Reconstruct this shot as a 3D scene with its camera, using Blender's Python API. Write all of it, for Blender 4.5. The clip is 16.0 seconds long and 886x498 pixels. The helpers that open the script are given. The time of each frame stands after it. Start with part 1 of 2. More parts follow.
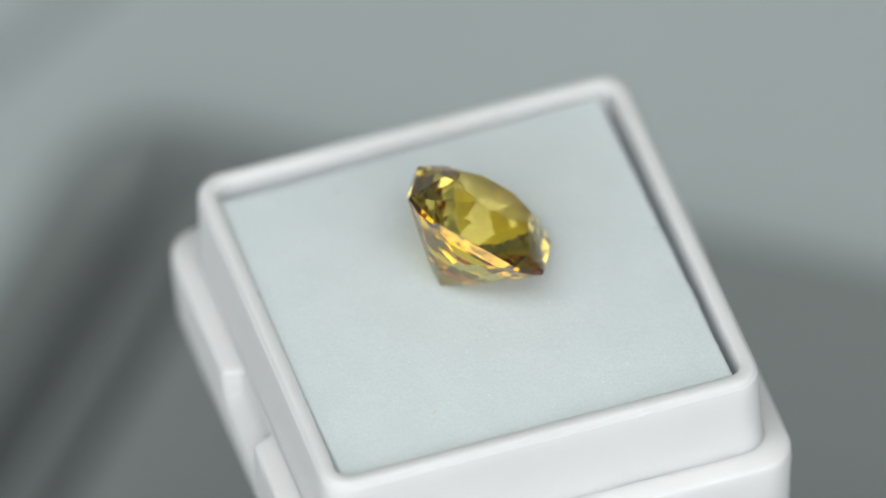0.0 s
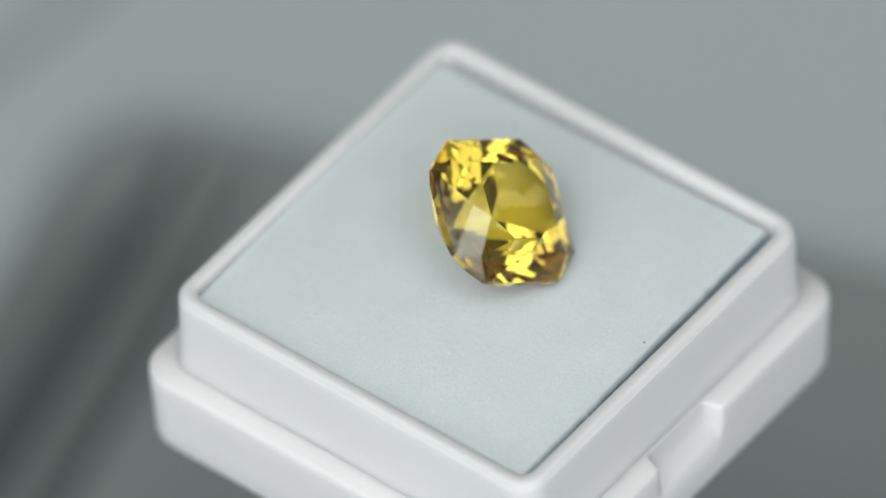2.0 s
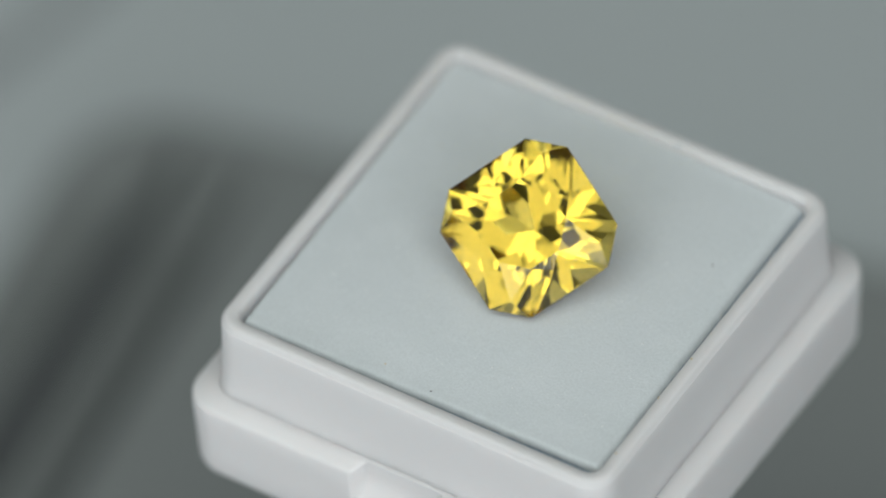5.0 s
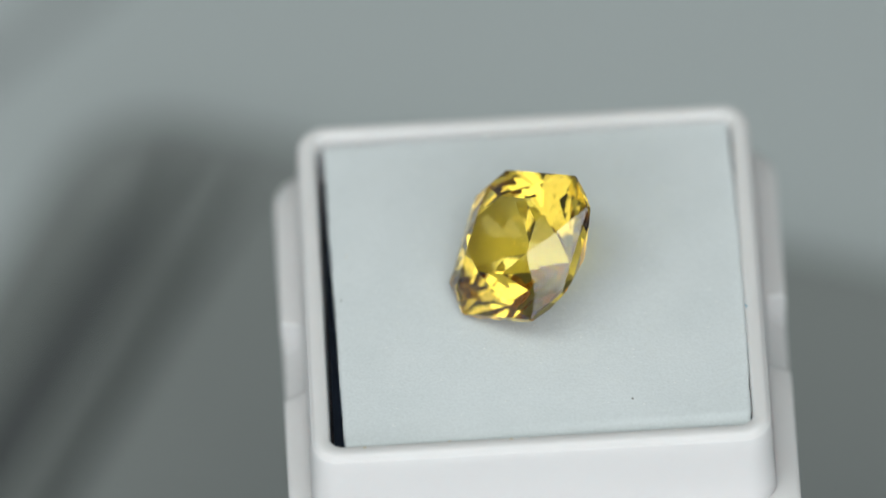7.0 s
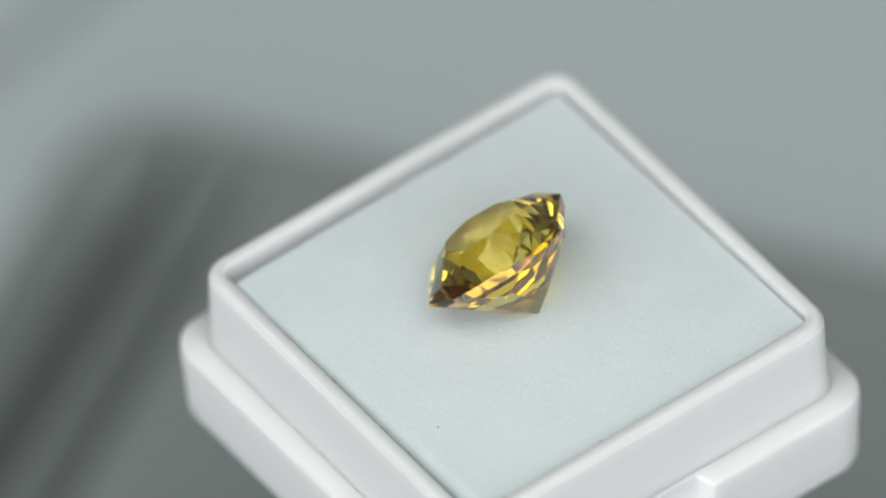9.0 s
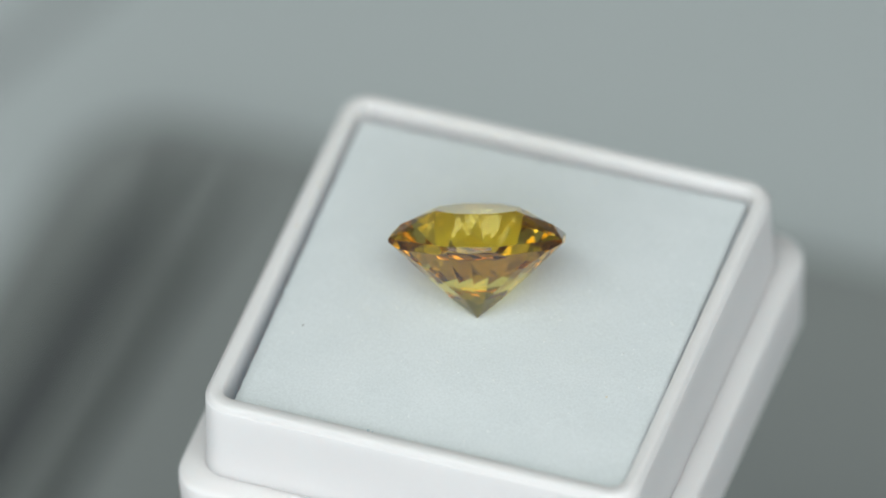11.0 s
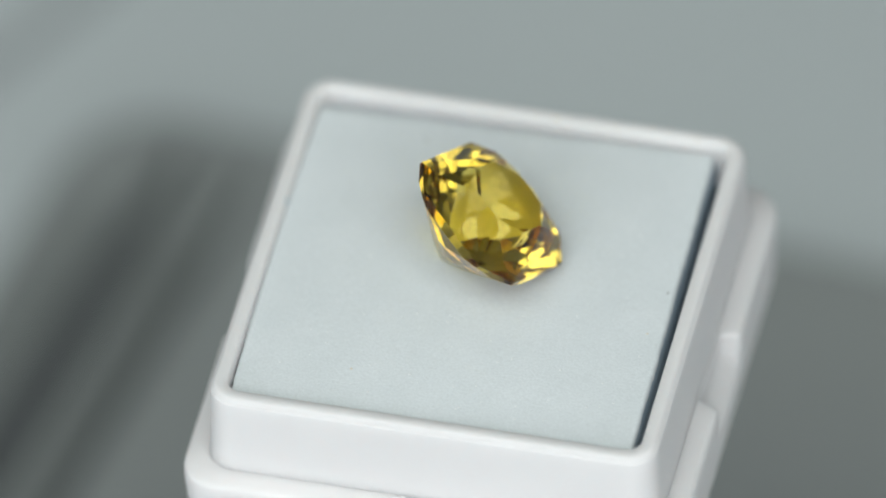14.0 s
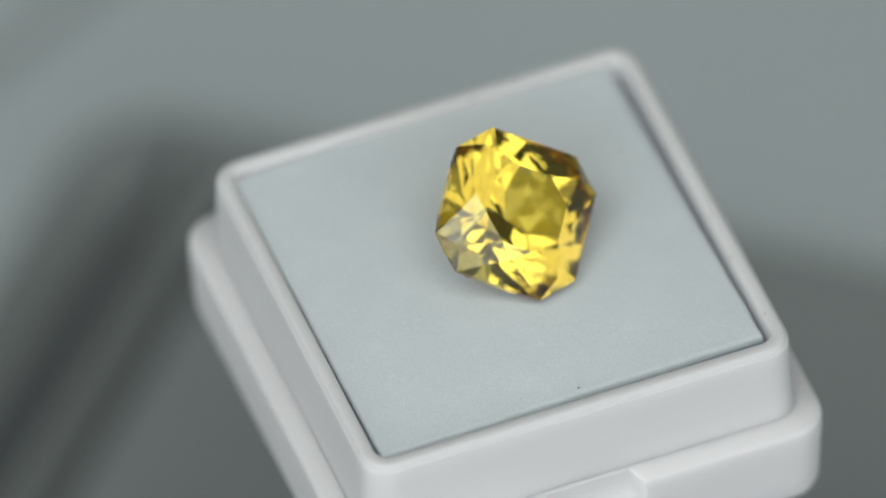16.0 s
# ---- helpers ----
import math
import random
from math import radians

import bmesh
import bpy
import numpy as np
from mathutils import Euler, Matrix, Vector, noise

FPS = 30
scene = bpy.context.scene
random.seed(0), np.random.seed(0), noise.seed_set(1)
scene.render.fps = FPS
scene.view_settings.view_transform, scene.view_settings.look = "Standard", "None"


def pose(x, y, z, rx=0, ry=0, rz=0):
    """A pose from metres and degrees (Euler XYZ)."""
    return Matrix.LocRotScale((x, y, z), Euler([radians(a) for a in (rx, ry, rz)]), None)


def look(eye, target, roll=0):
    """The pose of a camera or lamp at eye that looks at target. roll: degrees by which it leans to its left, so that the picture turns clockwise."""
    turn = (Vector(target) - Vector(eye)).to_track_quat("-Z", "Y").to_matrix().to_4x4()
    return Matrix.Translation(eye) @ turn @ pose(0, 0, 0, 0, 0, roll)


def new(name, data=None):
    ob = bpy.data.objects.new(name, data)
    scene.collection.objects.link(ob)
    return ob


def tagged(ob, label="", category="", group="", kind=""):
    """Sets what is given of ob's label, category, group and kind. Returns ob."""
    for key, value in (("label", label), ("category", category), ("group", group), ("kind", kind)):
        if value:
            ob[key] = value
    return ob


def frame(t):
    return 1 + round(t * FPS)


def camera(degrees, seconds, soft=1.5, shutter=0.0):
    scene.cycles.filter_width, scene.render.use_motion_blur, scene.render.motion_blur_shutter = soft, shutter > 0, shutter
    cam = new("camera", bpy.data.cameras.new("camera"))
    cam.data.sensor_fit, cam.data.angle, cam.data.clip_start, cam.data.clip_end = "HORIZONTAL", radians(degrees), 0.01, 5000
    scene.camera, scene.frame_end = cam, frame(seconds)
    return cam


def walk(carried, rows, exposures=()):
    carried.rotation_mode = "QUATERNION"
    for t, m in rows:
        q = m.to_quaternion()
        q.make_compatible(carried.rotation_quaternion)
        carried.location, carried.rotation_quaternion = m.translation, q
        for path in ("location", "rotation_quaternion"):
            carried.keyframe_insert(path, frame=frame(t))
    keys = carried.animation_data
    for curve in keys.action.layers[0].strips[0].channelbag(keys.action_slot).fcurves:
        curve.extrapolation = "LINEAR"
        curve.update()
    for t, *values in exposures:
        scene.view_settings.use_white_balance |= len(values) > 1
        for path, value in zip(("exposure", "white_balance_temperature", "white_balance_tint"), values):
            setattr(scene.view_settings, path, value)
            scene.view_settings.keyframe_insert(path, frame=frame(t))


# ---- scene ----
# One unit of the plan is the clear inside width of the gem box, 26.5 mm.
S = 0.0265
RIM_Z = 2.4            # height of the box's rim over the table, in box widths
BOX_H = 0.475          # height of the box itself
BOX_LIFT = 0.009       # how far its rim stands over the pad's own zero level
SECONDS = 16.0

# ---- camera: a long macro lens that stands still, about 1.1 m away ----
cam = camera(3.0, SECONDS, 1.6)
cam_pose = pose(-0.1429 * S, -27.4910 * S, (29.5970 + RIM_Z) * S, 90 - 47.005, 0, 0) @ pose(0, 0, 0, 0, 0, -2.886)
scene.cycles.max_bounces, scene.cycles.glossy_bounces, scene.cycles.transmission_bounces = 18, 18, 18   # the gem turns light back many times
cam.data.dof.use_dof = True
cam.data.dof.focus_distance = 40.17 * S
cam.data.dof.aperture_fstop = 14.0
walk(cam, [(0.0, cam_pose), (SECONDS, cam_pose)],
     exposures=[(0.0, 0.30), (1.5, 0.28), (2.5, 0.06), (3.5, -0.12), (4.2, -0.10), (5.2, -0.14), (6.3, -0.18), (6.6, -0.10),
                (7.0, 0.15), (9.0, 0.30), (12.5, 0.30), (14.0, 0.26), (15.3, 0.08), (16.0, -0.09)])

# ---- light: a strip lamp above and a broad soft light on the camera's side, dim grey surroundings ----
world = bpy.data.worlds.new("studio_surroundings")
world.use_nodes = True
scene.world = world
wback = world.node_tree.nodes["Background"]
wback.inputs["Color"].default_value = (0.90, 0.97, 0.97, 1)
wback.inputs["Strength"].default_value = 0.09


def area_lamp(name, eye, target, size_x, size_y, watts, colour):
    lamp = bpy.data.lights.new(name, "AREA")
    lamp.shape, lamp.size, lamp.size_y = "RECTANGLE", size_x, size_y
    lamp.energy, lamp.color = watts, colour
    ob = new(name, lamp)
    ob.matrix_world = look(eye, target)
    return tagged(ob, "soft white studio lamp above the gem box", "lamp")


area_lamp("strip_lamp", (-0.04, -0.190, 0.5205), (0, 0, 0.068), 0.60, 0.185, 1.18, (0.945, 1.0, 0.935))
area_lamp("front_softbox", (-0.12, -1.06, 0.62), (0, 0, 0.04), 2.00, 1.10, 11.6, (0.955, 0.973, 1.0))


# ---- materials ----
def material(name, colour, rough=0.5, **inputs):
    m = bpy.data.materials.new(name)
    m.use_nodes = True
    b = m.node_tree.nodes["Principled BSDF"]
    b.inputs["Base Color"].default_value = (*colour, 1)
    b.inputs["Roughness"].default_value = rough
    for key, value in inputs.items():
        b.inputs[key.replace("_", " ")].default_value = value
    return m


def textured(name, low, high, scale, rough=(0.4, 0.6), bump=0.0, bump_scale=0.0, distance=0.0001, fine=0.0, **inputs):
    """Two noises: a broad one varies colour and roughness, a fine one gives relief."""
    m = material(name, high, rough[1], **inputs)
    n, l = m.node_tree.nodes, m.node_tree.links
    b = n["Principled BSDF"]
    co = n.new("ShaderNodeTexCoord")
    broad = n.new("ShaderNodeTexNoise")
    broad.inputs["Scale"].default_value, broad.inputs["Detail"].default_value = scale, 6
    l.new(co.outputs["Object"], broad.inputs["Vector"])
    ramp = n.new("ShaderNodeValToRGB")
    ramp.color_ramp.elements[0].position, ramp.color_ramp.elements[1].position = 0.3, 0.7
    ramp.color_ramp.elements[0].color, ramp.color_ramp.elements[1].color = (*low, 1), (*high, 1)
    l.new(broad.outputs["Fac"], ramp.inputs["Fac"])
    colour = ramp.outputs["Color"]
    r = n.new("ShaderNodeMapRange")
    r.inputs["To Min"].default_value, r.inputs["To Max"].default_value = rough
    l.new(broad.outputs["Fac"], r.inputs["Value"])
    l.new(r.outputs["Result"], b.inputs["Roughness"])
    if bump:
        small = n.new("ShaderNodeTexNoise")
        small.inputs["Scale"].default_value, small.inputs["Detail"].default_value = bump_scale, 8
        l.new(co.outputs["Object"], small.inputs["Vector"])
        relief = n.new("ShaderNodeBump")
        relief.inputs["Strength"].default_value, relief.inputs["Distance"].default_value = bump, distance
        l.new(small.outputs["Fac"], relief.inputs["Height"])
        l.new(relief.outputs["Normal"], b.inputs["Normal"])
        if fine:
            mix = n.new("ShaderNodeMix")
            mix.data_type, mix.blend_type = "RGBA", "MULTIPLY"
            mix.inputs[0].default_value = fine
            l.new(colour, mix.inputs[6])
            l.new(small.outputs["Fac"], mix.inputs[7])
            colour = mix.outputs[2]
    l.new(colour, b.inputs["Base Color"])
    return m


plastic = textured("white_plastic", (0.766, 0.751, 0.757), (0.791, 0.777, 0.782), 90, (0.60, 0.72), 0.15, 900, 0.00004, Specular_IOR_Level=0.2,
                   Subsurface_Weight=0.7, Subsurface_Radius=(1.0, 0.92, 0.90), Subsurface_Scale=0.0022)
foam_white = textured("white_foam", (0.775, 0.832, 0.858), (0.815, 0.868, 0.894), 260, (0.85, 0.95), 0.45, 6000, 0.00005, fine=0.20)
# blue-grey carries the bluish shade down the sides of the white pad
foam_gap_shade = textured("foam_shade_blue_grey", (0.40, 0.51, 0.61), (0.46, 0.57, 0.66), 300, (0.9, 1.0), 0.4, 3000, 0.0001)
# black foam; its navy tint stands in for bluish shade in the gap
foam_black = textured("black_foam", (0.013, 0.021, 0.040), (0.023, 0.035, 0.060), 300, (0.9, 1.0), 0.5, 2500, 0.0001)
table_grey = textured("pale_grey_table", (0.505, 0.555, 0.565), (0.54, 0.59, 0.60), 9, (0.5, 0.62))
band_grey = textured("grey_band_surface", (0.345, 0.375, 0.385), (0.375, 0.405, 0.41), 20, (0.7, 0.8))
# for the added walls; its paleness sets how much fill reaches the gem
wall_pale = textured("pale_grey_bounce_surface", (0.58, 0.60, 0.60), (0.62, 0.64, 0.64), 3, (0.8, 0.9), 0.2, 120, 0.0005)
mat_grey = textured("grey_green_mat", (0.250, 0.272, 0.270), (0.282, 0.304, 0.298), 14, (0.5, 0.65), 0.3, 400, 0.0003)
# dark and mid greys for the streaks of shade painted along the mat
streak_dark = textured("dark_shade_streak", (0.064, 0.071, 0.074), (0.085, 0.093, 0.095), 30, (0.5, 0.7), 0.3, 300, 0.0003)
streak_mid = textured("mid_grey_shade_streak", (0.165, 0.18, 0.176), (0.197, 0.213, 0.207), 30, (0.5, 0.7), 0.3, 300, 0.0003)
stand_grey = textured("grey_metal_post", (0.25, 0.25, 0.25), (0.3, 0.3, 0.3), 60, (0.35, 0.5))
lint_white = material("white_lint", (0.86, 0.89, 0.89), 0.9)
speck_dark = material("dark_dust", (0.05, 0.04, 0.03), 0.9)
speck_blue = material("blue_ink_spot", (0.10, 0.35, 0.50), 0.7)
speck_cream = material("cream_scuff", (0.70, 0.60, 0.42), 0.8)


def gem_material(name, body, polish_tint):
    m = bpy.data.materials.new(name)
    m.use_nodes = True
    n, l = m.node_tree.nodes, m.node_tree.links
    n.remove(n["Principled BSDF"])
    clear = n.new("ShaderNodeBsdfRefraction")
    clear.inputs["Color"].default_value = (*body, 1)
    clear.inputs["Roughness"].default_value, clear.inputs["IOR"].default_value = 0.0, 1.74
    polish = n.new("ShaderNodeBsdfGlossy")
    polish.inputs["Roughness"].default_value = 0.0
    gloss = n.new("ShaderNodeFresnel")
    gloss.inputs["IOR"].default_value = 1.74
    mix = n.new("ShaderNodeMixShader")
    # strong reflections are tinted darker, standing in for light's longer path inside
    shade = n.new("ShaderNodeValToRGB")
    shade.color_ramp.elements[0].position, shade.color_ramp.elements[0].color = 0.55, (1, 1, 1, 1)
    shade.color_ramp.elements[1].position, shade.color_ramp.elements[1].color = 0.95, (*polish_tint, 1)
    l.new(gloss.outputs[0], shade.inputs["Fac"])
    l.new(shade.outputs["Color"], polish.inputs["Color"])
    l.new(gloss.outputs[0], mix.inputs[0])
    l.new(clear.outputs[0], mix.inputs[1])
    l.new(polish.outputs[0], mix.inputs[2])
    l.new(mix.outputs[0], n["Material Output"].inputs["Surface"])
    return m


# one golden stone; the tint per part imitates absorption along the light's path
gem_crown = gem_material("golden_yellow_gem", (1.0, 0.955, 0.62), (0.86, 0.73, 0.39))
gem_base = gem_material("golden_gem_base_path_tint", (1.0, 0.86, 0.27), (0.80, 0.715, 0.385))
gem_edge = gem_material("gem_edge_path_tint", (1.0, 0.84, 0.24), (0.86, 0.68, 0.22))


# ---- helpers for shapes ----
def part(name, bm, mat, parent=None, label="", smooth=False):
    me = bpy.data.meshes.new(name)
    bm.normal_update()
    bm.to_mesh(me)
    bm.free()
    me.materials.append(mat)
    if smooth:
        me.polygons.foreach_set("use_smooth", [True] * len(me.polygons))
    ob = new(name, me)
    if parent:
        ob.parent = parent
    if label:
        tagged(ob, label)
    return ob


def rounded_square(half, radius, per_side=40, per_corner=7):
    """Points round a square with rounded corners, counter-clockwise, evenly along each side."""
    pts = []
    flat = half - radius
    for k in range(4):
        a = k * math.pi / 2
        ca, sa = math.cos(a), math.sin(a)
        side = [(half, -flat + 2 * flat * i / per_side) for i in range(per_side)]
        arc = [(flat + radius * math.cos(b), flat + radius * math.sin(b))
               for b in (math.pi / 2 * i / per_corner for i in range(per_corner))]
        pts += [(x * ca - y * sa, x * sa + y * ca) for x, y in side + arc]
    return pts


def loft(bm, rings, close_first=False, close_last=False):
    made = [[bm.verts.new(p) for p in ring] for ring in rings]
    for a, b in zip(made, made[1:]):
        for i in range(len(a)):
            j = (i + 1) % len(a)
            bm.faces.new((a[i], a[j], b[j], b[i]))
    if close_first:
        bm.faces.new(list(reversed(made[0])))
    if close_last:
        bm.faces.new(made[-1])
    return made


def fleck(name, at, size, mat, parent):
    """A tiny uneven fleck, lower than wide."""
    bm = bmesh.new()
    bmesh.ops.create_icosphere(bm, subdivisions=2, radius=size)
    for v in bm.verts:
        v.co *= 1 + 0.5 * noise.noise(v.co / size * 1.3 + Vector(at) * 9000)
        v.co.z *= 0.35
        v.co += Vector(at)
    return part(name, bm, mat, parent, smooth=True)


def ramp01(x, a, b):
    t = min(1.0, max(0.0, (x - a) / (b - a)))
    return t * t * (3 - 2 * t)


# ---- table, backdrop and mat ----
def make_table():
    bm = bmesh.new()
    n = 40
    ys = [-1.5 + 4.0 * i / 40 for i in range(41)]
    verts = []
    for y in ys:
        z = 0.0
        verts.append([bm.verts.new((-1.5 + 3.0 * i / n, y, z)) for i in range(n + 1)])
    for r, s in zip(verts, verts[1:]):
        for i in range(n):
            bm.faces.new((r[i], r[i + 1], s[i + 1], s[i]))
    ob = part("ground", bm, table_grey, smooth=True)
    tagged(ob, "pale grey matt table top, far out of focus", "table top", kind="structure")
    return ob


make_table()


def make_bounce_room():
    """Unseen plain pale grey walls and a ceiling, added round the table to bounce fill light; each a slab with
    thickness.
    """
    def slab(name, lo, hi, label, category):
        bm = bmesh.new()
        bmesh.ops.create_cube(bm, size=1)
        for v in bm.verts:
            v.co = [(a + b) / 2 + c * (b - a) for a, b, c in zip(lo, hi, v.co)]
        tagged(part(name, bm, wall_pale), label, category, kind="structure")
    slab("wall_north", (-1.6, 2.5, 0), (1.6, 2.6, 2.1), "unseen plain pale grey wall, added to bounce fill light", "wall")
    slab("wall_south", (-1.6, -1.6, 0), (1.6, -1.5, 2.1), "unseen plain pale grey wall, added to bounce fill light", "wall")
    slab("wall_west", (-1.6, -1.5, 0), (-1.5, 2.5, 2.1), "unseen plain pale grey wall, added to bounce fill light", "wall")
    slab("wall_east", (1.5, -1.5, 0), (1.6, 2.5, 2.1), "unseen plain pale grey wall, added to bounce fill light", "wall")
    slab("ceiling", (-1.6, -1.6, 2.1), (1.6, 2.6, 2.2), "unseen plain pale grey ceiling, added to bounce fill light", "ceiling")


make_bounce_room()


def slab_outline(points, radius, steps=8):
    """A polygon with its corners rounded."""
    out = []
    n = len(points)
    for i in range(n):
        p, q, r = Vector(points[i - 1]), Vector(points[i]), Vector(points[(i + 1) % n])
        a, b = (p - q).normalized(), (r - q).normalized()
        for k in range(steps + 1):
            t = k / steps
            s, e = q + a * radius, q + b * radius
            out.append(s * (1 - t) ** 2 + q * 2 * t * (1 - t) + e * t * t)
    return out


def make_slab(name, points, radius, z0, z1, mat, bevel=0.0006, parent=None):
    bm = bmesh.new()
    ring = slab_outline(points, radius)
    c = sum(ring, Vector((0, 0))) / len(ring)

    def at(z, inset):
        out = []
        for p in ring:
            d = (c - p).normalized() * inset
            out.append((p.x + d.x, p.y + d.y, z))
        return out
    loft(bm, [at(z0, 0), at(z1 - bevel, 0), at(z1 - bevel * 0.3, bevel * 0.3), at(z1, bevel)], True, True)
    bmesh.ops.recalc_face_normals(bm, faces=bm.faces)
    return part(name, bm, mat, parent)


def plan(*pts):
    return [(x * S, y * S) for x, y in pts]


MAT_TOP = 0.0016
mat = make_slab("mat", plan((-1.03, 2.89), (-2.08, 0.60), (-0.6, -1.6), (2.6, -1.6), (2.6, 1.55)), 0.30 * S, 0.0, MAT_TOP, mat_grey)
tagged(mat, "grey-green mat with painted shade streaks along its side, lying on the pale table", "mat")


def make_streak(width, offset, start, length, height, material_used, label):
    """A long rounded strip along the mat's side; its dark colour paints a soft streak of shade."""
    ax, ay = -0.4335, -0.9011
    nx, ny = 0.9011, -0.4335
    bm = bmesh.new()
    prof = [(math.cos(math.pi * k / 8), math.sin(math.pi * k / 8)) for k in range(9)]
    rings = []
    for k in range(13):
        u = k / 12
        taper = min(1.0, 4 * u + 0.35)
        bx, by = -0.745 + ax * (start + length * u) + nx * offset, 2.665 + ay * (start + length * u) + ny * offset
        rings.append([((bx + nx * c * width / 2 * taper) * S, (by + ny * c * width / 2 * taper) * S,
                       MAT_TOP - 0.0002 + h * height * taper) for c, h in prof])
    made = loft(bm, rings)
    bm.faces.new(made[0])
    bm.faces.new(made[-1])
    bmesh.ops.recalc_face_normals(bm, faces=bm.faces)
    return part("shade_streak", bm, material_used, mat, label, smooth=True)


make_streak(0.115, -0.06, 0.02, 2.4, 0.0016, streak_dark, "wide charcoal strip painting a streak of shade")
make_streak(0.10, -0.20, 0.25, 2.2, 0.0010, streak_mid, "mid-grey strip painting a streak of shade")
make_streak(0.07, 0.07, 0.0, 2.4, 0.0012, streak_mid, "mid-grey strip painting a streak of shade")
make_streak(0.05, 0.15, 0.02, 2.3, 0.0010, streak_dark, "narrow charcoal strip painting a streak of shade")


# thin slab that makes a narrow darker diagonal band on the table
band = make_slab("grey_band", plan((-1.93, 2.46), (-1.87, 2.40), (-0.37, 3.96), (-0.43, 4.02)), 0.04 * S, 0.0, 0.0003, band_grey, 0.0001)
tagged(band, "narrow darker grey band across the pale table", "paper strip")


# ---- the post under the box ----
def make_stand():
    base = new("turntable_post")
    foot = (RIM_Z + BOX_LIFT - BOX_H - 0.014) * S

    def turned(profile):
        bm = bmesh.new()
        rings = [[(r * math.cos(2 * math.pi * k / 40), r * math.sin(2 * math.pi * k / 40), z) for k in range(40)] for r, z in profile]
        loft(bm, rings, True, True)
        bmesh.ops.recalc_face_normals(bm, faces=bm.faces)
        return bm
    part("column", turned([(0.0085, MAT_TOP), (0.0070, MAT_TOP + 0.002), (0.0060, MAT_TOP + 0.004), (0.0060, foot - 0.003)]), stand_grey, base, smooth=True)
    part("platter", turned([(0.0095, foot - 0.003), (0.0100, foot - 0.0026), (0.0100, foot - 0.0004), (0.0097, foot)]), stand_grey, base)
    return tagged(base, "short grey metal turntable post under the box", "turntable")


make_stand()


# ---- the gem box ----
NOTCH_HALF = 0.112     # half length of the finger notch in the ledge of two opposite sides


def make_box():
    box = new("gem_box")
    top = BOX_H
    # lower shell with a flat ledge; on two sides a notch with a sloping floor is cut through the ledge's edge
    bm = bmesh.new()
    rings = []
    profile = [(0.550, 0.052, -0.014, 0.0), (0.575, 0.066, -0.011, 0.0), (0.593, 0.078, 0.000, 0.0), (0.600, 0.084, 0.018, 0.0),
               (0.6035, 0.088, 0.080, 0.0), (0.605, 0.088, 0.130, 0.0), (0.606, 0.088, 0.140, 0.18), (0.607, 0.088, 0.168, 0.80), (0.608, 0.088, 0.180, 0.97), (0.608, 0.088, 0.205, 1.0),
               (0.608, 0.088, 0.222, 1.0), (0.6065, 0.087, 0.2285, 1.0), (0.603, 0.084, 0.2325, 1.0), (0.594, 0.078, 0.235, 1.0), (0.568, 0.068, 0.239, 1.0), (0.553, 0.062, 0.242, 0.0), (0.525, 0.048, 0.244, 0.0)]
    for half, radius, z, dip in profile:
        ring = []
        for x, y in rounded_square(half, radius, 150):
            if dip and abs(abs(x) - half) < 1e-6:
                cut = 1 - ramp01(abs(y), NOTCH_HALF - 0.008, NOTCH_HALF + 0.014)
                x -= math.copysign((half - 0.560) * dip * cut, x)
            ring.append((x * S, y * S, z * S))
        rings.append(ring)
    loft(bm, rings, True, False)
    bmesh.ops.recalc_face_normals(bm, faces=bm.faces)
    part("lower_shell", bm, plastic, box, smooth=True)
    # the upright wall with a rolled lip, hollow inside
    bm = bmesh.new()
    rings = []
    for half, radius, z in ((0.554, 0.066, 0.238), (0.551, 0.068, 0.250), (0.548, 0.068, 0.30), (0.5455, 0.068, top - 0.05), (0.545, 0.068, top - 0.018), (0.5445, 0.068, top - 0.0155),
                            (0.541, 0.065, top - 0.0135), (0.5395, 0.064, top - 0.012), (0.537, 0.062, top - 0.004), (0.534, 0.060, top - 0.001), (0.529, 0.055, top), (0.508, 0.040, top - 0.0005),
                            (0.5052, 0.036, top - 0.003), (0.503, 0.034, top - 0.010), (0.501, 0.032, top - 0.04), (0.499, 0.032, 0.03)):
        rings.append([(x * S, y * S, z * S) for x, y in rounded_square(half, radius, 40)])
    loft(bm, rings, False, True)
    bmesh.ops.recalc_face_normals(bm, faces=bm.faces)
    part("wall", bm, plastic, box, smooth=True)
    for x, y, z, size, mat in ((-0.506, 0.128, top - 0.002, 0.003, speck_blue), (-0.503, 0.118, top - 0.006, 0.0022, speck_blue), (0.218, 0.509, top - 0.002, 0.005, speck_cream),
                               (0.072, 0.511, top - 0.001, 0.004, speck_cream), (0.42, 0.512, top, 0.003, speck_cream),
                               (-0.5425, -0.256, 0.375, 0.002, speck_dark), (-0.5428, 0.10, 0.347, 0.002, speck_blue), (-0.105, 0.5418, 0.419, 0.0018, speck_dark)):
        fleck("scuff", (x * S, y * S, z * S), size * S, mat, box)
    return tagged(box, "small square white plastic gem box, lid removed", "gem box")


# ---- the foam pad ----
def lerp(a, b, t):
    return a + (b - a) * t


def pad_at(u, v):
    """The cut pad is not quite square: it touches the box's wall in places and leaves a gap in others."""
    x = lerp(lerp(-0.489, -0.494, v) - 0.030 * v * (1 - v), lerp(0.486, 0.471, v), u)
    y = lerp(lerp(-0.4985, -0.488, u), lerp(0.474, 0.487, u), v)
    return x, y


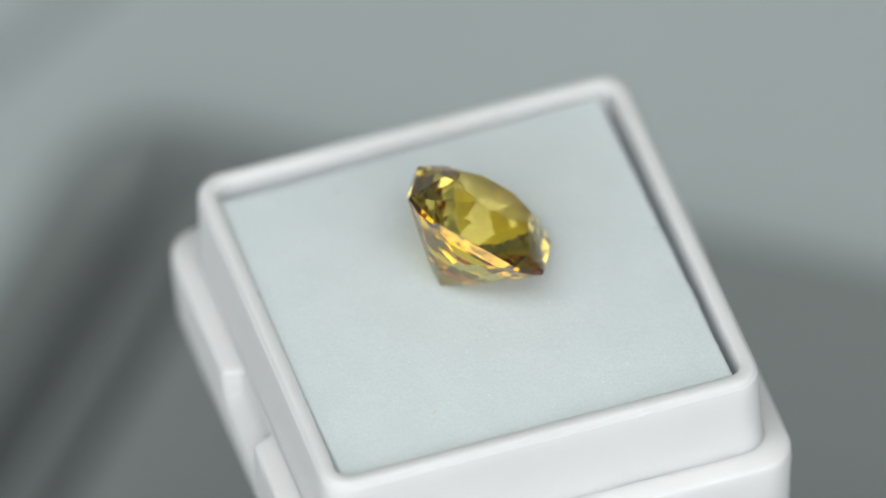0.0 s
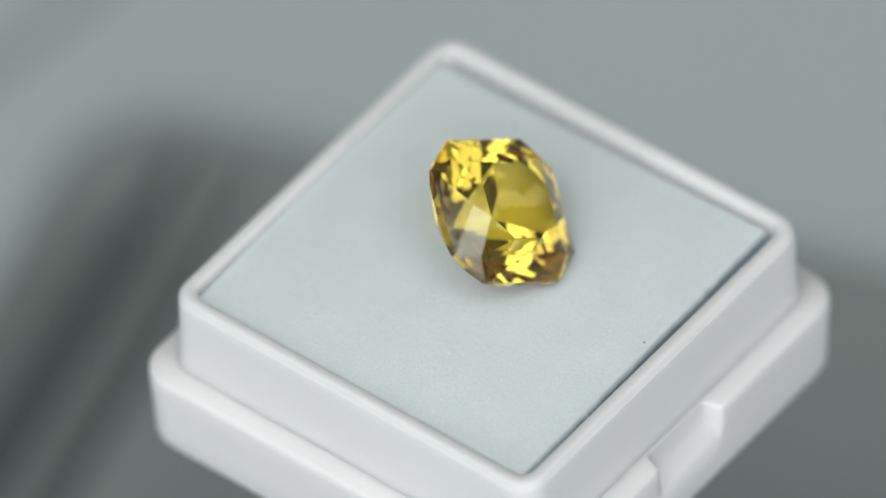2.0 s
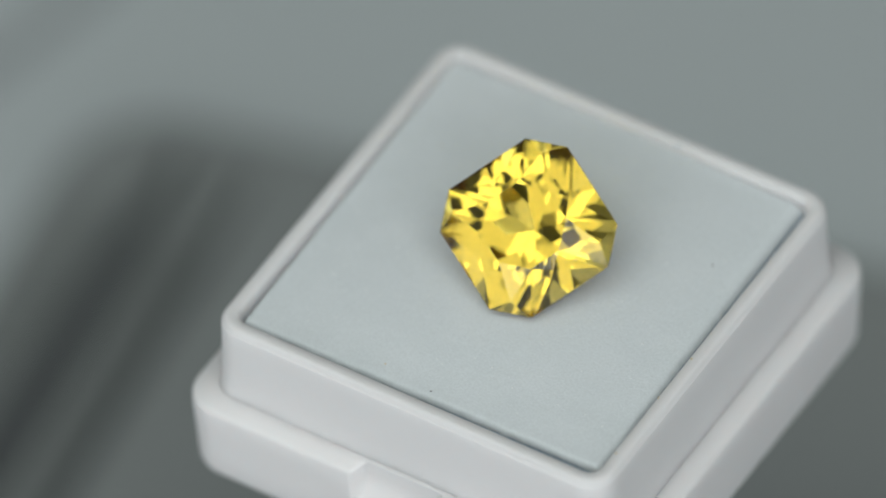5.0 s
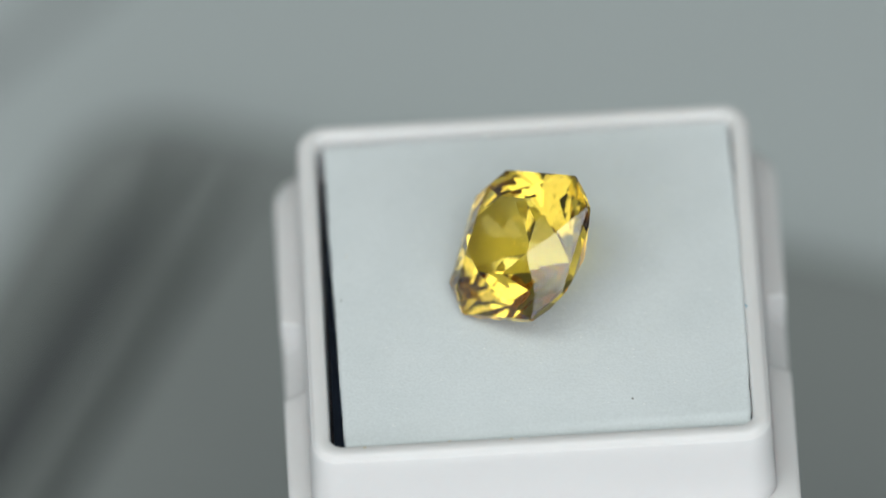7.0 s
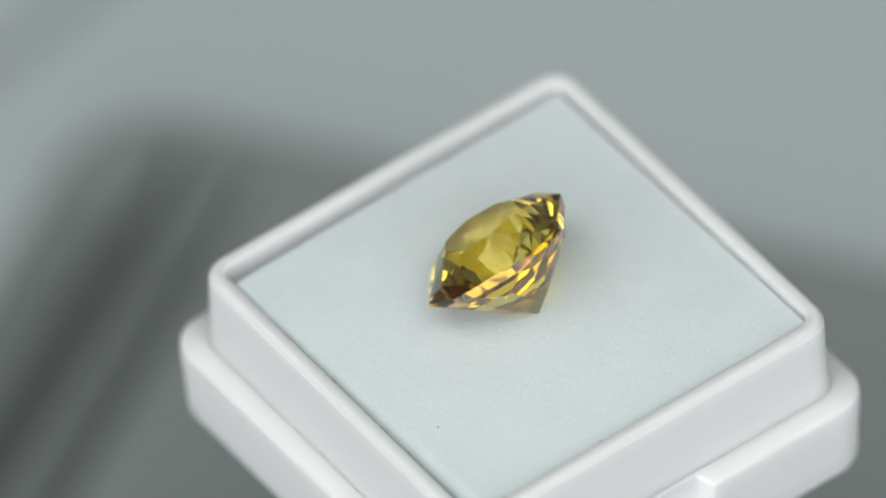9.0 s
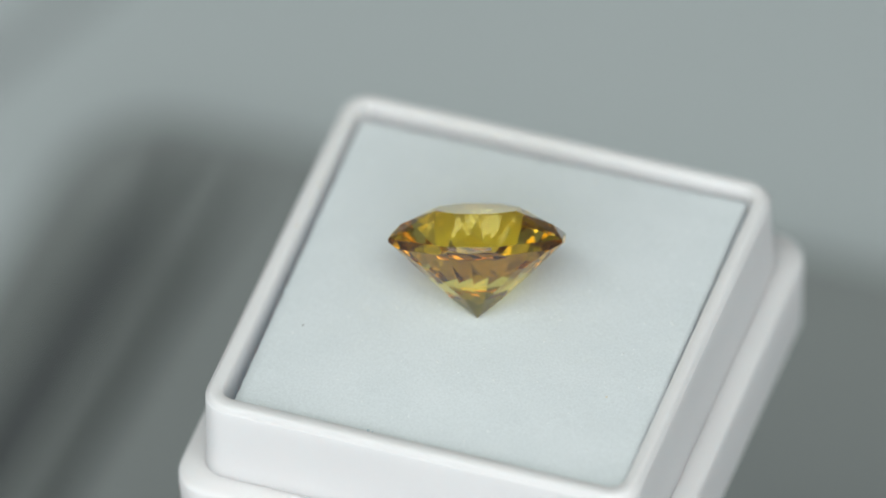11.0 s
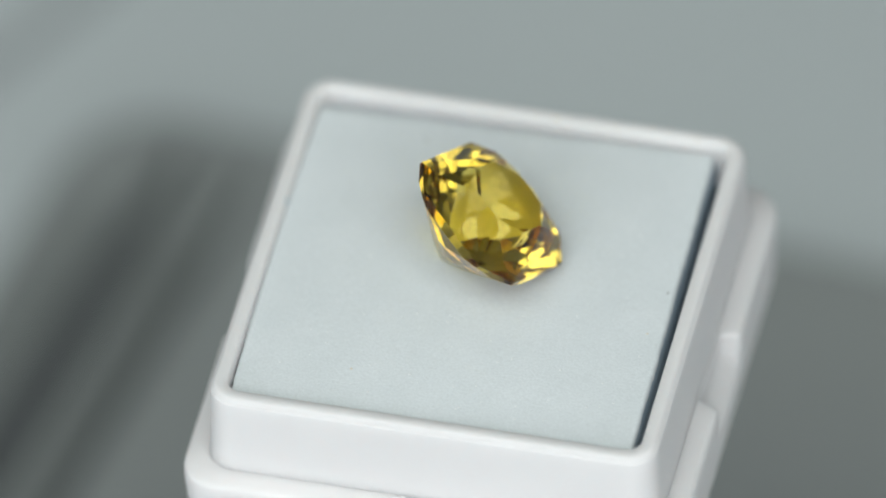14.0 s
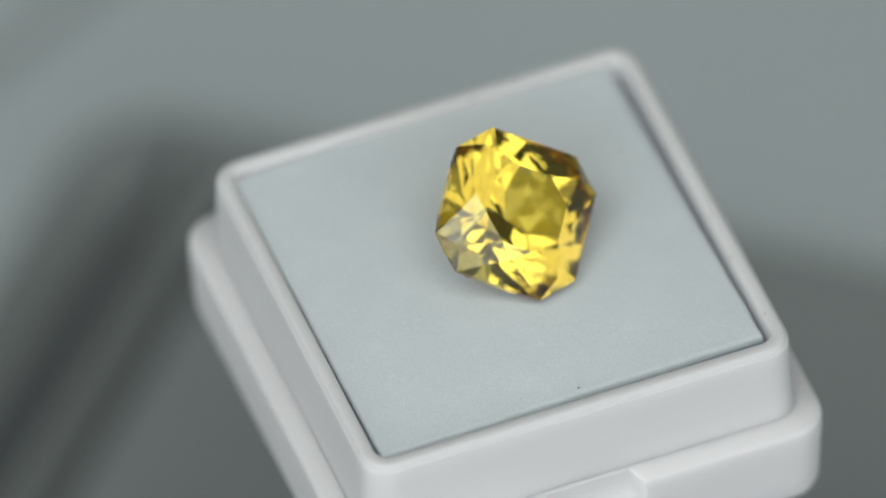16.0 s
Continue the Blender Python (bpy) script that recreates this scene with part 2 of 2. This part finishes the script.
def pad_height(u, v):
    swell = 16 * u * (1 - u) * v * (1 - v)
    edge = min(u, 1 - u, v, 1 - v)
    far = 0.010 * ramp01(v, 0.972, 1.0) * (1 - u)
    return -0.011 + 0.022 * swell - far - 0.004 * (1 - ramp01(edge, 0.0, 0.005)) + 0.0008 * noise.noise((u * 14, v * 14, 0.3)) + 0.0003 * noise.noise((u * 60, v * 60, 2.0))


def make_foam():
    pad = new("foam_pad")
    n = 150

    def rim_point(u, v):
        """A slightly ragged cut edge."""
        x, y = pad_at(u, v)
        if u in (0, 1):
            x += 0.0022 * noise.noise((y * 45, u, 1.0)) + 0.0032 * noise.noise((y * 160, u, 4.0)) + 0.002 * noise.noise((y * 7, u, 7.0))
        if v in (0, 1):
            y += 0.0022 * noise.noise((x * 45, v, 2.0)) + 0.0016 * noise.noise((x * 160, v, 5.0)) + 0.002 * noise.noise((x * 7, v, 8.0))
        return x, y
    bm = bmesh.new()
    grid = []
    for j in range(n + 1):
        row = []
        for i in range(n + 1):
            x, y = rim_point(i / n, j / n)
            row.append(bm.verts.new((x * S, y * S, pad_height(i / n, j / n) * S)))
        grid.append(row)
    for j in range(n):
        for i in range(n):
            bm.faces.new((grid[j][i], grid[j][i + 1], grid[j + 1][i + 1], grid[j + 1][i]))
    loop = grid[0][:] + [grid[j][n] for j in range(1, n + 1)] + grid[n][n - 1::-1] + [grid[j][0] for j in range(n - 1, 0, -1)]
    def skirt(mesh, top, levels):
        """Side faces down from a ring of vertices; the far side leans out towards the box's wall."""
        for z, lean in levels:
            ring = [mesh.verts.new((v.co.x, v.co.y + (lean * S if v.co.y > 0.465 * S else 0), z * S)) for v in top]
            for i in range(len(top)):
                j = (i + 1) % len(top)
                mesh.faces.new((top[j], top[i], ring[i], ring[j]))
            top = ring
    outline = [v.co.copy() for v in loop]
    skirt(bm, loop, ((-0.034, 0.004),))
    part("white_layer", bm, foam_white, pad, "white fine-pored foam face", smooth=True)
    # lower sides of the pad, with the gap's blue shade put into their colour
    bm = bmesh.new()
    inner = [bm.verts.new((p.x * 0.999, p.y * 0.999 + (0.004 * S if p.y > 0.465 * S else 0), -0.034 * S)) for p in outline]
    skirt(bm, inner, ((-0.060, 0.004), (-0.130, 0.008)))
    part("gap_shade_layer", bm, foam_gap_shade, pad, "foam sides coloured blue-grey for the shade in the gap", smooth=True)
    # black underside, widened to the walls so that the gap's floor reads dark
    bm = bmesh.new()
    rings = [[(x * S, y * S, z * S) for x, y in rounded_square(0.4965, 0.03, 12)] for z in (-0.44, -0.130)]
    loft(bm, rings, True, True)
    bmesh.ops.recalc_face_normals(bm, faces=bm.faces)
    part("black_layer", bm, foam_black, pad, "black foam underside, navy tint and full width darken the gap")
    for x, y, size, mat in ((-0.2166, 0.393, 0.0024, speck_dark), (-0.222, -0.374, 0.0024, speck_cream), (0.4623, 0.020, 0.0022, speck_dark),
                            (0.442, -0.120, 0.0022, speck_cream)):
        fleck("speck", (x * S, y * S, (pad_height(x + 0.5, y + 0.5) + size * 0.1) * S), size * S, mat, pad)
    bm = bmesh.new()
    for k in range(140):
        u, v, size = random.uniform(0.04, 0.96), random.uniform(0.04, 0.96), random.uniform(0.0010, 0.0026) * S
        x, y = pad_at(u, v)
        made = bmesh.ops.create_icosphere(bm, subdivisions=1, radius=size)["verts"]
        turn = Matrix.Rotation(random.uniform(0, 6.28), 3, "Z")
        for w in made:
            w.co = turn @ Vector((w.co.x * random.uniform(1.0, 2.2), w.co.y * 0.7, w.co.z * 0.35))
            w.co += Vector((x * S, y * S, pad_height(u, v) * S))
    tagged(part("lint", bm, lint_white, pad, "tiny white lint on the foam", smooth=True), kind="stuff")
    return tagged(pad, "square white foam pad with black underside, set in the box", "foam pad")


# ---- the gemstone ----
GEM_AT = (-0.0441, 0.0479, 0.1582)
GEM_X, GEM_Y, GEM_N = (-0.7213, 0.5423, 0.4308), (-0.3383, -0.8187, 0.4641), (0.6044, 0.1891, 0.7739)
GEM_HALF, GEM_CUT, GEM_DEPTH = 0.1834, 0.0730, 0.1849
GIRDLE_TOP, GIRDLE_LOW = 0.0116, -0.0108


def cut_facet(bm, degrees, slope, reach, depth):
    """Grinds one flat facet on the underside: it faces that way, leans by slope and passes that reach from the axis at that depth."""
    a, b = radians(degrees), radians(slope)
    out = Vector((math.cos(a) * math.sin(b), math.sin(a) * math.sin(b), -math.cos(b)))
    at = Vector((math.cos(a) * reach * S, math.sin(a) * reach * S, depth * S))
    made = bmesh.ops.bisect_plane(bm, geom=bm.verts[:] + bm.edges[:] + bm.faces[:], dist=1e-8, plane_co=at, plane_no=out, clear_outer=True)
    rim = [e for e in made["geom_cut"] if isinstance(e, bmesh.types.BMEdge)]
    if len(rim) > 2:
        bmesh.ops.contextual_create(bm, geom=rim)


def make_gem():
    """Octagonal table, star facets, kites and corner facets above; eight mains with split facets and a steep girdle tier below."""
    bm = bmesh.new()

    def put(r, degrees, h):
        a = radians(degrees)
        bm.verts.new((r * math.cos(a) * S, r * math.sin(a) * S, h * S))
    for k in range(8):
        put(0.104, 45 * k + 22.5, 0.0770)
    for k in range(4):
        put(0.1265, 90 * k, 0.0610)
        put(0.1823, 90 * k + 45, 0.0395)
        for s in (-1, 1):
            a = 90 * k + s * math.degrees(math.atan2(GEM_HALF - GEM_CUT, GEM_HALF))
            r = math.hypot(GEM_HALF, GEM_HALF - GEM_CUT)
            put(r, a, GIRDLE_TOP)
            put(r, a, -0.25)
    bmesh.ops.convex_hull(bm, input=bm.verts)
    bmesh.ops.dissolve_limit(bm, angle_limit=radians(1.5), verts=bm.verts, edges=bm.edges)
    corner = (2 * GEM_HALF - GEM_CUT) / math.sqrt(2)
    for k in range(4):
        for turn, slope, apart, steep, reach in ((0, 39.85, 19.75, 43.3, 0.070), (45, 39.3, 9.0, 42.8, 0.078)):
            cut_facet(bm, 90 * k + turn, slope, 0.0, -GEM_DEPTH)
            meet = -GEM_DEPTH + math.tan(radians(slope)) * reach * math.cos(radians(apart))
            for s in (-1, 1):
                cut_facet(bm, 90 * k + turn + s * apart, steep, reach, meet)
    for k in range(4):
        cut_facet(bm, 90 * k, 59.0, GEM_HALF, GIRDLE_LOW)
        cut_facet(bm, 90 * k + 45, 50.5, corner, GIRDLE_LOW)
    bmesh.ops.recalc_face_normals(bm, faces=bm.faces)
    bm.faces.index_update()
    bm.normal_update()
    gem = new("gemstone")
    level = {"table": [], "crown": [], "girdle": [], "pavilion": []}
    for f in bm.faces:
        z, up = f.calc_center_median().z / S, f.normal.z
        level["girdle" if abs(up) < 0.05 else "table" if up > 0.999 else "crown" if z > 0 else "pavilion"].append(f.index)
    for name, wanted in level.items():
        piece = bm.copy()
        keep = set(wanted)
        bmesh.ops.delete(piece, geom=[f for f in piece.faces if f.index not in keep], context="FACES")
        part(name, piece, gem_edge if name == "girdle" else gem_base if name == "pavilion" else gem_crown, gem)
    bm.free()
    return tagged(gem, "faceted golden-yellow square gemstone with cut corners, tilted on foam", "gemstone")


gem_box = make_box()
foam_pad = make_foam()
gemstone = make_gem()


# ---- the turning of the box, its pad and the stone on the post ----
def motions():
    start, rate = 0.27668, 0.48747
    tilt = Matrix.Rotation(0.00364, 4, "Y") @ Matrix.Rotation(-0.00365, 4, "X")
    up = Matrix.Translation((0, 0, RIM_Z * S))
    box_local = Matrix.Translation((-0.0652 * S, 0.0161 * S, (BOX_LIFT - BOX_H) * S))
    pad_local = Matrix.Translation((-0.0692 * S, 0.0161 * S, 0))
    gem_local = Matrix([[GEM_X[i], GEM_Y[i], GEM_N[i], GEM_AT[i] * S] for i in range(3)] + [[0, 0, 0, 1]])
    times = [k * 0.4 for k in range(41)]
    for thing, local in ((gem_box, box_local), (foam_pad, pad_local), (gemstone, gem_local)):
        walk(thing, [(t, up @ Matrix.Rotation(start - rate * t, 4, "Z") @ tilt @ local) for t in times])


motions()
